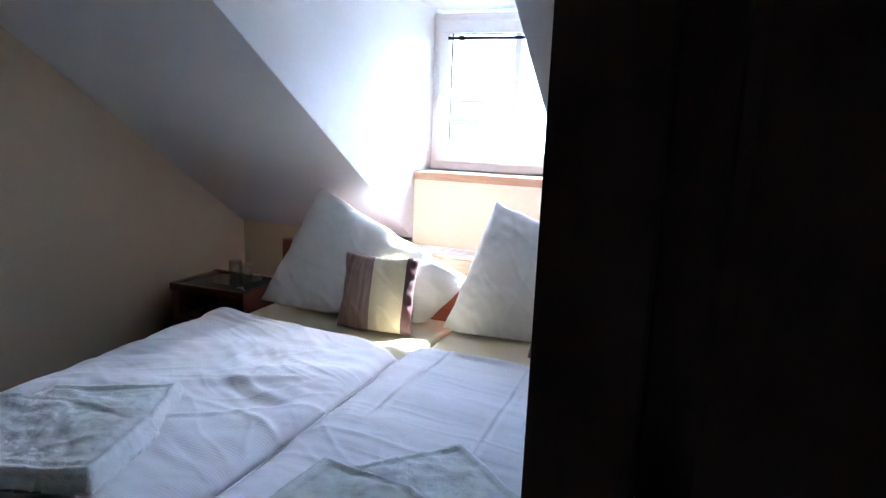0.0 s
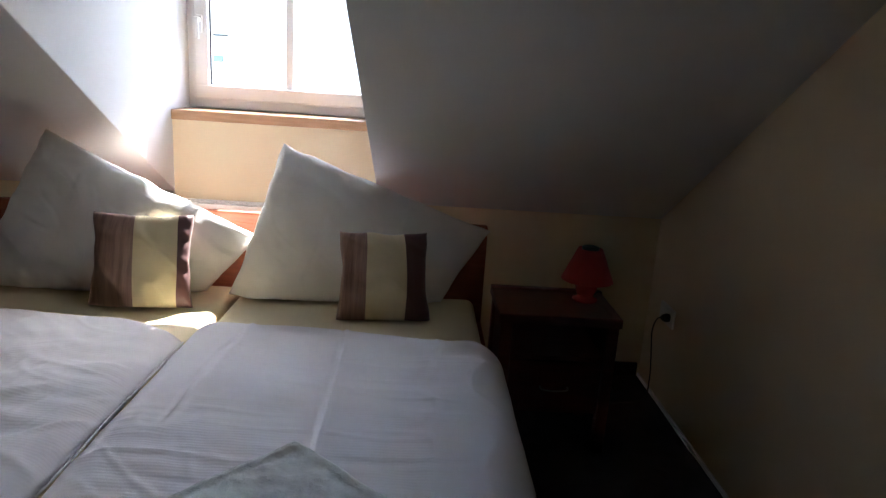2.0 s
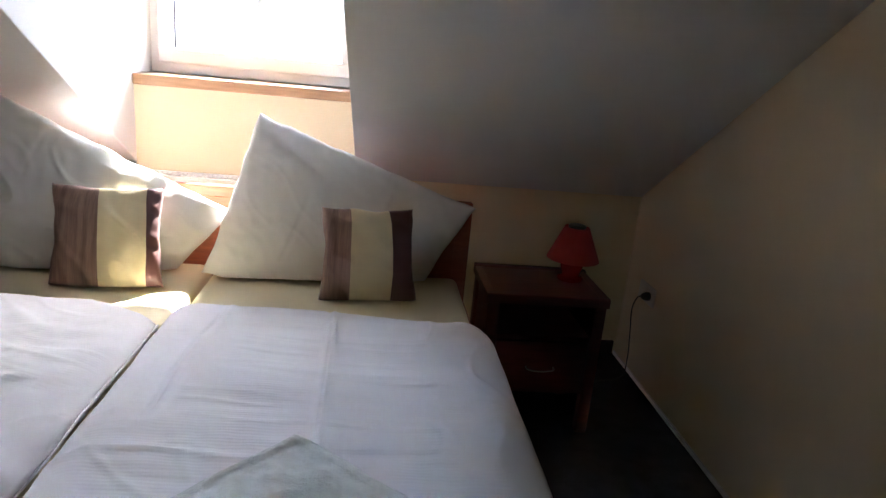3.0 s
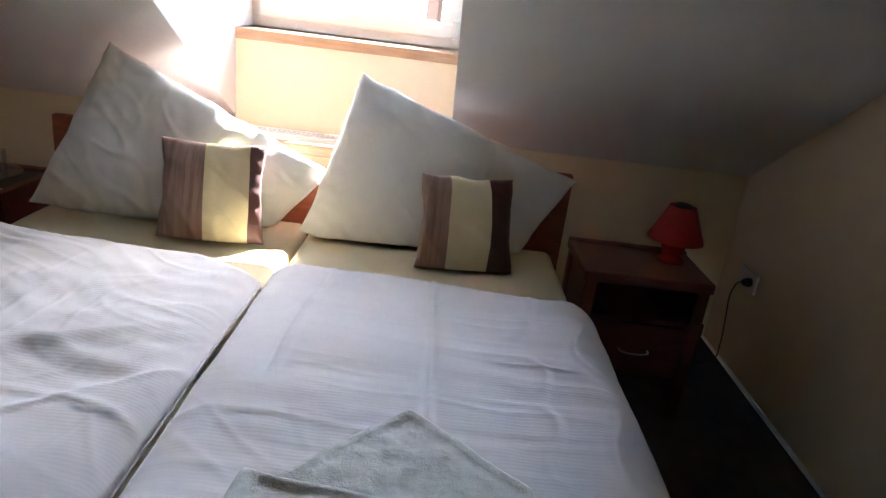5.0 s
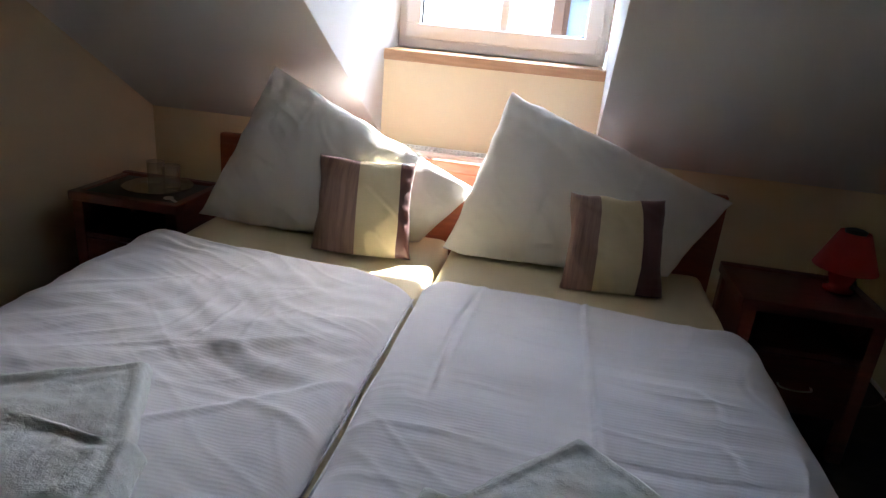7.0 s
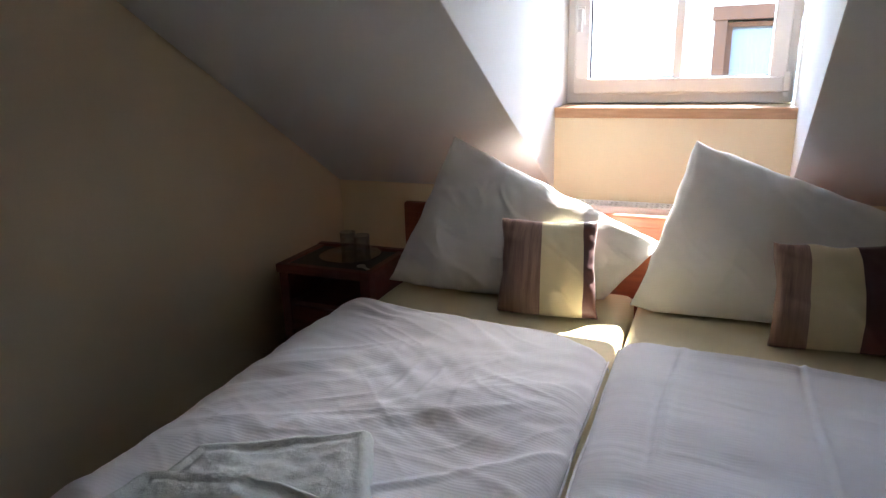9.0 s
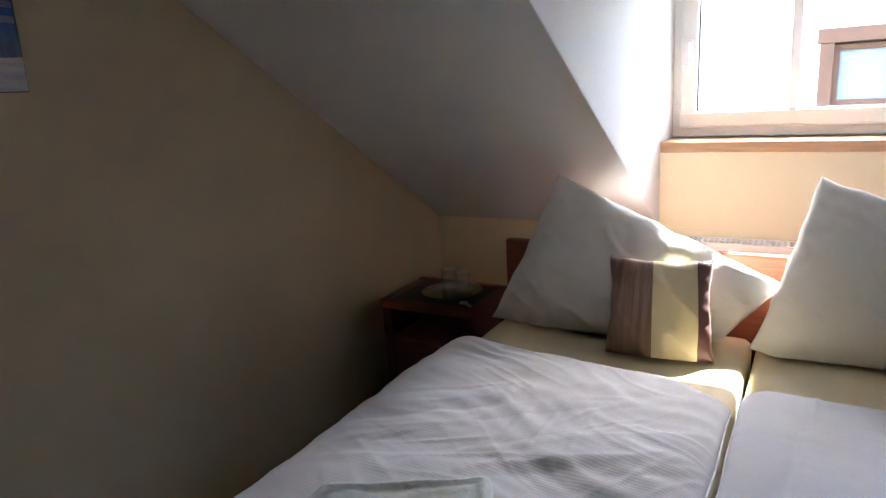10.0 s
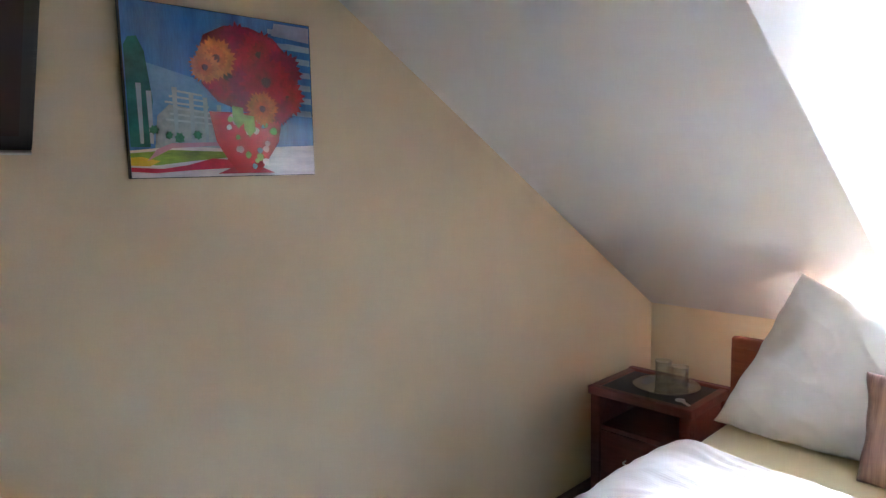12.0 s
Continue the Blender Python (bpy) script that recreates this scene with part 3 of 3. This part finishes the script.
sock = thing("wall_socket", "white double wall socket low on the side wall", "socket", base=(XR, SY + 0.045, SZ))
part("plate", box(XR - 0.010, XR, SY - 0.036, SY + 0.118, SZ - 0.040, SZ + 0.040, 0.004), PLATE, sock)
for sy in (SY, SY + 0.08):
    part("outlet", turned([(0.026, 0), (0.026, 0.004), (0.023, 0.005), (0.020, 0.002)], 28), PLATE, sock).matrix_world = pose(XR - 0.009, sy, SZ, 0, -90, 0)
whole("plug", turned([(0.018, 0), (0.019, 0.014), (0.012, 0.032), (0.006, 0.036)], 20), BLACK, "black lamp plug pushed in the wall socket", "plug", smooth=True).matrix_world = pose(XR - 0.013, SY, SZ, 0, -90, 0)

# ---- radiator ----
rad = thing("radiator", "white flat panel radiator behind the headboard", "radiator")
part("front_panel", box(-0.385, 0.46, -0.135, -0.120, 0.15, 0.738, 0.006), ENAMEL, rad)
part("rear_panel", box(-0.385, 0.46, -0.045, -0.030, 0.15, 0.738, 0.006), ENAMEL, rad)
for k in range(42):
    x = -0.375 + k * 0.02
    part("grille_bar", box(x, x + 0.008, -0.122, -0.043, 0.734, 0.743), ENAMEL, rad)
part("grille_rail", joined(box(-0.387, 0.462, -0.138, -0.118, 0.738, 0.746, 0.002), box(-0.387, 0.462, -0.086, -0.079, 0.743, 0.746), box(-0.387, 0.462, -0.047, -0.028, 0.738, 0.746, 0.002)), ENAMEL, rad)
for x in (-0.387, 0.452):
    part("end_cap", box(x, x + 0.008, -0.119, -0.046, 0.16, 0.738), ENAMEL, rad)
for x in (-0.25, 0.32):
    part("bracket", box(x, x + 0.03, -0.03, 0.0, 0.25, 0.65), ENAMEL, rad)

# ---- glass tray ----
tray = thing("glass_tray", "round clear glass tray on the nightstand", "tray", base=(-1.14, -0.52, 0.558))
part("plate", turned([(0.06, 0.0), (0.085, 0.001), (0.125, 0.010), (0.128, 0.013), (0.122, 0.014), (0.083, 0.005), (0.06, 0.005)], 48, (-1.14, -0.52, 0.558)), GLASS, tray, smooth=True)
for gx, gy in ((-1.18, -0.47), (-1.095, -0.50)):
    whole("drinking_glass", turned([(0.026, 0), (0.031, 0.002), (0.033, 0.085), (0.0315, 0.085), (0.0295, 0.010), (0.02, 0.009)], 32, (gx, gy, 0.564)), GLASS, "clear water tumbler standing on the glass tray", "glass", "tumblers on the tray", True)
opener = thing("bottle_opener", "small steel bottle opener lying by the tray", "bottle opener", base=(-1.055, -0.627, 0.56))
part("grip", joined(box(-1.045, -0.985, -0.633, -0.622, 0.559, 0.564, 0.002)), METAL, opener)
part("loop", turned([(0.012, 0.0), (0.018, 0.001), (0.018, 0.004), (0.012, 0.005)], 24, (-1.055, -0.627, 0.559)), METAL, opener, smooth=True)

opener.rotation_euler.z = radians(-32)
opener.location.x += 0.025

# ---- wall picture ----
PY0, PY1, PZ0, PZ1 = -2.352, -1.874, 1.428, 1.820
PW, PH = PY1 - PY0, PZ1 - PZ0
pic = thing("wall_picture", "glossy print of red gerbera flowers in a dotted vase", "picture", base=(XL + 0.001, (PY0 + PY1) / 2, PZ0))
part("panel", box(XL + 0.001, XL + 0.016, PY0, PY1, PZ0, PZ1, 0.002), BLACK, pic, "black panel edge")
LAYER = [XL + 0.0165]
SHIFT = [0.0]


def ink(name, col, pts, var=0.15, scale=40, col2=None, stretch=(1, 1, 1)):
    LAYER[0] += 0.00005
    m = bpy.data.materials.get("print_" + name)
    if m is None:
        m = mat("print_" + name, col, 0.6, var, scale, 0.0, 90, coat=1.0, col2=col2, stretch=stretch)
        m.node_tree.nodes["Principled BSDF"].inputs["Coat Roughness"].default_value = 0.01
        m.node_tree.nodes["Principled BSDF"].inputs["Coat IOR"].default_value = 1.6
        m.node_tree.nodes["Principled BSDF"].inputs["Specular IOR Level"].default_value = 0.1
    part(name, prism([(PY0 + PW * min(0.995, max(0.005, a + SHIFT[0])), PZ0 + PH * min(0.995, max(0.005, b))) for a, b in pts], "x", LAYER[0] - 0.00004, LAYER[0]), m, pic)


def band(a0, a1, b0, b1):
    return [(a0, b0), (a1, b0), (a1, b1), (a0, b1)]


def flower(cx, cy, r, n, turn=0.0, inner=0.72):
    pts = []
    for k in range(2 * n):
        d = (r if k % 2 == 0 else r * inner) * (1 + 0.07 * math.sin(5.3 * k + 20 * cx))
        pts.append((cx + d * math.cos(turn + math.pi * k / n) * PH / PW, cy + d * math.sin(turn + math.pi * k / n)))
    return pts


ink("sky", (0.06, 0.19, 0.46), band(0.0, 1.0, 0.0, 1.0), 0.3, 7, (0.025, 0.09, 0.27), (1, 3, 0.5))
ink("pale_haze", (0.16, 0.34, 0.55), [(0.02, 0.22), (0.52, 0.22), (0.50, 0.55), (0.30, 0.60), (0.10, 0.66), (0.02, 0.62)], 0.2, 8, (0.08, 0.22, 0.44))
ink("green_tree", (0.02, 0.13, 0.12), [(0.01, 0.18), (0.10, 0.18), (0.125, 0.45), (0.10, 0.72), (0.07, 0.80), (0.03, 0.79), (0.01, 0.74)], 0.4, 25)
ink("wall_shade", (0.30, 0.36, 0.38), [(0.12, 0.16), (0.52, 0.16), (0.50, 0.33), (0.36, 0.40), (0.20, 0.43), (0.14, 0.36)], 0.25, 14, (0.14, 0.22, 0.26))
for k in range(7):
    b = 0.40 + 0.085 * k
    ink("sea_stripe", (0.26, 0.35, 0.50), [(0.74, b), (0.99, b - 0.01), (0.99, b + 0.028), (0.86, b + 0.036), (0.74, b + 0.03)], 0.25, 20)
ink("sea_top", (0.28, 0.33, 0.45), [(0.76, 0.90), (0.99, 0.88), (0.99, 0.98), (0.78, 0.98)], 0.2, 20)
for k in range(6):
    ink("white_rail", (0.33, 0.42, 0.47), [(0.18 + 0.02 * (k % 3), 0.335 + 0.034 * k), (0.44 - 0.015 * k, 0.315 + 0.034 * k), (0.44 - 0.015 * k, 0.326 + 0.034 * k), (0.18 + 0.02 * (k % 3), 0.348 + 0.034 * k)])
for a, b in ((0.055, 0.54), (0.10, 0.50), (0.22, 0.53), (0.30, 0.50), (0.37, 0.48), (0.44, 0.44)):
    ink("white_post", (0.28, 0.38, 0.44), [(a, 0.2), (a + 0.016, 0.2), (a + 0.020, b), (a - 0.004, b)])
for a, b, q in ((0.24, 0.235, 0.035), (0.33, 0.255, 0.03), (0.19, 0.25, 0.025), (0.12, 0.28, 0.03)):
    ink("shrub", (0.05, 0.20, 0.13), flower(a, b, q, 7, a, 0.7), 0.4, 60)
ink("cloth_white", (0.62, 0.58, 0.58), [(0.0, 0.0), (1.0, 0.0), (1.0, 0.20), (0.8, 0.19), (0.55, 0.17), (0.25, 0.19), (0.0, 0.16)], 0.2, 12, (0.42, 0.40, 0.44), (1, 1, 5))
ink("cloth_green", (0.20, 0.30, 0.05), [(0.0, 0.145), (0.20, 0.165), (0.50, 0.155), (0.54, 0.125), (0.30, 0.10), (0.12, 0.075), (0.0, 0.09)], 0.4, 18, (0.10, 0.17, 0.04), (1, 1, 4))
ink("cloth_yellow", (0.62, 0.42, 0.05), [(0.0, 0.075), (0.09, 0.07), (0.14, 0.10), (0.05, 0.125), (0.0, 0.12)])
ink("cloth_pink", (0.45, 0.26, 0.33), [(0.08, 0.10), (0.20, 0.175), (0.45, 0.195), (0.46, 0.215), (0.20, 0.205), (0.13, 0.17)])
ink("cloth_red", (0.48, 0.03, 0.06), [(0.0, 0.065), (0.15, 0.055), (0.27, 0.075), (0.40, 0.115), (0.55, 0.10), (0.52, 0.055), (0.30, 0.045), (0.12, 0.03), (0.0, 0.04)], 0.3, 20)
SHIFT[0] = -0.055
ink("vase_shadow", (0.36, 0.04, 0.07), [(0.48, 0.02), (0.80, 0.02), (0.72, 0.06), (0.56, 0.06)])
ink("vase", (0.42, 0.02, 0.035), [(0.45, 0.40), (0.86, 0.40), (0.83, 0.22), (0.76, 0.10), (0.71, 0.025), (0.59, 0.025), (0.54, 0.10), (0.48, 0.22)], 0.3, 12)
random.seed(5)
for k in range(30):
    a, b = random.uniform(0.50, 0.82), random.uniform(0.06, 0.37)
    if abs(a - 0.655) < 0.07 + 0.28 * b:
        ink(("dot_white", "dot_green", "dot_blue", "dot_pink")[k % 4], ((0.66, 0.58, 0.58), (0.28, 0.38, 0.14), (0.30, 0.42, 0.58), (0.60, 0.34, 0.38))[k % 4], flower(a, b, random.uniform(0.016, 0.026), 8, 0, 0.98))
ink("bouquet", (0.22, 0.006, 0.022), [(0.40, 0.72), (0.44, 0.85), (0.55, 0.92), (0.68, 0.93), (0.82, 0.88), (0.92, 0.76), (0.96, 0.62), (0.95, 0.46), (0.88, 0.36), (0.74, 0.37), (0.60, 0.42), (0.50, 0.46), (0.42, 0.56)], 0.4, 30)
for cx, cy, r, c in ((0.62, 0.80, 0.15, 1), (0.74, 0.76, 0.16, 0), (0.87, 0.68, 0.15, 1), (0.88, 0.52, 0.15, 0), (0.84, 0.44, 0.11, 1), (0.56, 0.62, 0.17, 0), (0.66, 0.56, 0.13, 1), (0.77, 0.60, 0.18, 0), (0.50, 0.72, 0.13, 2), (0.44, 0.66, 0.10, 2), (0.74, 0.43, 0.115, 2)):
    ink(("petals_red", "petals_crimson", "petals_orange")[c], ((0.30, 0.007, 0.022), (0.22, 0.006, 0.030), (0.50, 0.12, 0.03))[c], flower(cx, cy, r, 24, cx * 9, 0.80), 0.45, 50)
    if c != 1:
        ink(("petals_red_heart", "", "petals_orange_heart")[c], ((0.26, 0.008, 0.018), 0, (0.44, 0.08, 0.02))[c], flower(cx, cy, r * 0.6, 16, cy * 5, 0.74), 0.4, 60)
        ink("flower_eye", (0.06, 0.008, 0.010), flower(cx, cy, r * 0.20, 9, 0, 0.85))
for cx, cy in ((0.60, 0.36), (0.66, 0.31)):
    ink("leaf", (0.22, 0.32, 0.10), [(cx - 0.03, cy + 0.08), (cx + 0.03, cy + 0.07), (cx + 0.035, cy - 0.02), (cx, cy - 0.06), (cx - 0.03, cy - 0.01)], 0.4)
pic.rotation_euler.y = radians(0.8)

# ---- television ----
tv = thing("television", "dark flat television tilted forward on the side wall", "television", base=(XL + 0.06, -2.9, 1.75))
m = Matrix.Translation((XL + 0.045, -2.546, 1.503)) @ Matrix.Rotation(radians(34), 4, "Y")


def tilted(bm):
    bm.transform(m)
    return bm


part("housing", tilted(box(-0.02, 0.03, -0.76, 0, 0, 0.46, 0.006)), BLACK, tv)
part("screen", tilted(box(0.0305, 0.033, -0.735, -0.025, 0.035, 0.435)), SCREEN, tv, "dark glossy screen")
part("bezel_strip", tilted(box(0.005, 0.034, -0.758, -0.002, -0.007, -0.0005, 0.002)), METAL, tv, "thin silver strip")
part("wall_mount", box(XL, XL + 0.06, -3.0, -2.8, 1.66, 1.86, 0.004), BLACK, tv)

# ---- door ----
DLX = 0.832
door = tagged(new("door_1"), "dark brown panelled room door standing wide open", "door", kind="structure")
leaf = part("door_leaf", joined(box(DLX, DLX + 0.058, -2.757, -2.719, 0.01, 2.0, 0.003), box(XR - 0.075, XR - 0.012, -2.757, -2.719, 0.01, 2.0, 0.003),
                         box(DLX + 0.056, XR - 0.073, -2.756, -2.720, 0.01, 0.20, 0.003), box(DLX + 0.056, XR - 0.073, -2.756, -2.720, 1.88, 2.0, 0.003), box(DLX + 0.056, XR - 0.073, -2.756, -2.720, 0.96, 1.10, 0.003),
                         box(DLX + 0.05, XR - 0.07, -2.743, -2.733, 0.15, 1.95), box(DLX + 0.085, XR - 0.10, -2.752, -2.725, 1.14, 1.84, 0.008), box(DLX + 0.085, XR - 0.10, -2.752, -2.725, 0.24, 0.92, 0.008)), DOORWOOD, door)
for sy in (-1, 1):
    yy = -2.738 + sy * 0.019
    part("door_handle", joined(tube([(DLX + 0.05, yy, 1.03), (DLX + 0.05, yy + sy * 0.045, 1.03), (DLX + 0.075, yy + sy * 0.05, 1.03), (DLX + 0.16, yy + sy * 0.05, 1.028)], 0.008),
                               box(DLX + 0.032, DLX + 0.068, min(yy, yy + sy * 0.006), max(yy, yy + sy * 0.006), 0.93, 1.09, 0.002)), METAL, leaf, "steel lever handle", True)
part("door_frame", joined(box(XR - 0.012, XR + 0.132, DY1 - 0.03, DY1 + 0.0, 0, DH, 0.003), box(XR - 0.012, XR + 0.132, DY0, DY0 + 0.03, 0, DH, 0.003), box(XR - 0.012, XR + 0.132, DY0 + 0.03, DY1 - 0.03, DH - 0.03, DH, 0.003),
                          box(XR - 0.011, XR, DY1, DY1 + 0.06, 0, DH + 0.06, 0.003), box(XR - 0.011, XR, DY0 - 0.06, DY0, 0, DH + 0.06, 0.003), box(XR - 0.011, XR, DY0, DY1, DH, DH + 0.06, 0.003)), DOORWOOD, door)
for z in (0.25, 1.75):
    part("door_hinge", turned([(0.007, 0), (0.008, 0.002), (0.008, 0.088), (0.007, 0.09)], 14, (XR - 0.012, -2.765, z)), METAL, door)

# ---- outside ----
structure("ground", box(-400, 400, 0.29, 900, -3.2, -3.0), mat("grass_ground", (0.08, 0.10, 0.04), 0.95, 0.4, 0.5, 0.3, 30), "grassy ground outside below the dormer", "ground")
PLASTER = mat("white_house_plaster", (0.82, 0.81, 0.78), 0.85, 0.05, 1.2, 0.4, 60)
OLDWOOD = mat("weathered_brown_wood", (0.13, 0.050, 0.022), 0.7, 0.3, 9, 0.5, 60, col2=(0.08, 0.04, 0.025), stretch=(9, 9, 1))
HY = 6.0
house = thing("neighbour_house", "white plastered neighbour house with a small brown wooden window", "house", base=(0, HY + 2, -3))
HWX0, HWX1, HWZ0, HWZ1 = 0.10, 0.95, 0.95, 1.80
part("wall", joined(box(-9, HWX0, HY, HY + 0.3, -3, 2.45), box(HWX1, 9, HY, HY + 0.3, -3, 2.45), box(HWX0, HWX1, HY, HY + 0.3, HWZ1, 2.45), box(HWX0, HWX1, HY, HY + 0.3, -3, HWZ0), box(-9, 9, HY + 5.7, HY + 6, -3, 2.45),
                    box(-9, -8.7, HY + 0.3, HY + 5.7, -3, 2.45), box(8.7, 9, HY + 0.3, HY + 5.7, -3, 2.45)), PLASTER, house)
part("roof", prism([(HY - 0.3, 2.40), (HY + 3, 3.2), (HY + 6.3, 2.40), (HY + 6.3, 2.50), (HY + 3, 3.32), (HY - 0.3, 2.50)], "x", -9.3, 9.3), mat("pale_grey_roof_sheet", (0.62, 0.62, 0.62), 0.8, 0.3, 6, 0.5, 30), house)
hw = part("window", ring(HWX0 + 0.12, HWX1 - 0.10, HWZ0 + 0.02, HWZ1 - 0.16, 0.06, HY + 0.10, HY + 0.16), OLDWOOD, house, "brown wooden casement window")
part("window_surround", joined(box(HWX0 - 0.02, HWX0 + 0.12, HY - 0.03, HY + 0.10, HWZ0 - 0.25, HWZ1 - 0.14, 0.01), box(HWX1 - 0.10, HWX1 + 0.02, HY - 0.03, HY + 0.10, HWZ0 - 0.25, HWZ1 - 0.14, 0.01), box(HWX0 - 0.05, HWX1 + 0.05, HY - 0.04, HY + 0.10, HWZ1 - 0.14, HWZ1 + 0.02, 0.01)), OLDWOOD, house, "weathered timber surround")
part("curtain", box(HWX0 + 0.17, HWX1 - 0.15, HY + 0.20, HY + 0.22, HWZ0 + 0.05, HWZ1 - 0.2), mat("pale_blue_curtain", (0.27, 0.32, 0.41), 0.9, 0.12, 8, 0.3, 60, stretch=(6, 1, 1)), hw, "pale blue curtain")
part("sill", box(HWX0 - 0.04, HWX1 + 0.04, HY - 0.08, HY + 0.10, HWZ0 - 0.03, HWZ0 + 0.02, 0.008), mat("grey_metal_sill", (0.35, 0.36, 0.38), 0.5, 0.15, 10, 0.1), house)
slot = part("vent_window", box(-2.42, -2.02, HY - 0.02, HY + 0.05, 1.40, 1.48, 0.006), mat("blue_grey_slot", (0.10, 0.16, 0.24), 0.4, 0.2, 10, 0.1), house, "narrow blue grey vent")
part("ledge", box(-2.30, -1.95, HY - 0.04, HY + 0.05, 1.725, 1.745, 0.004), BLACK, house, "thin dark ledge")
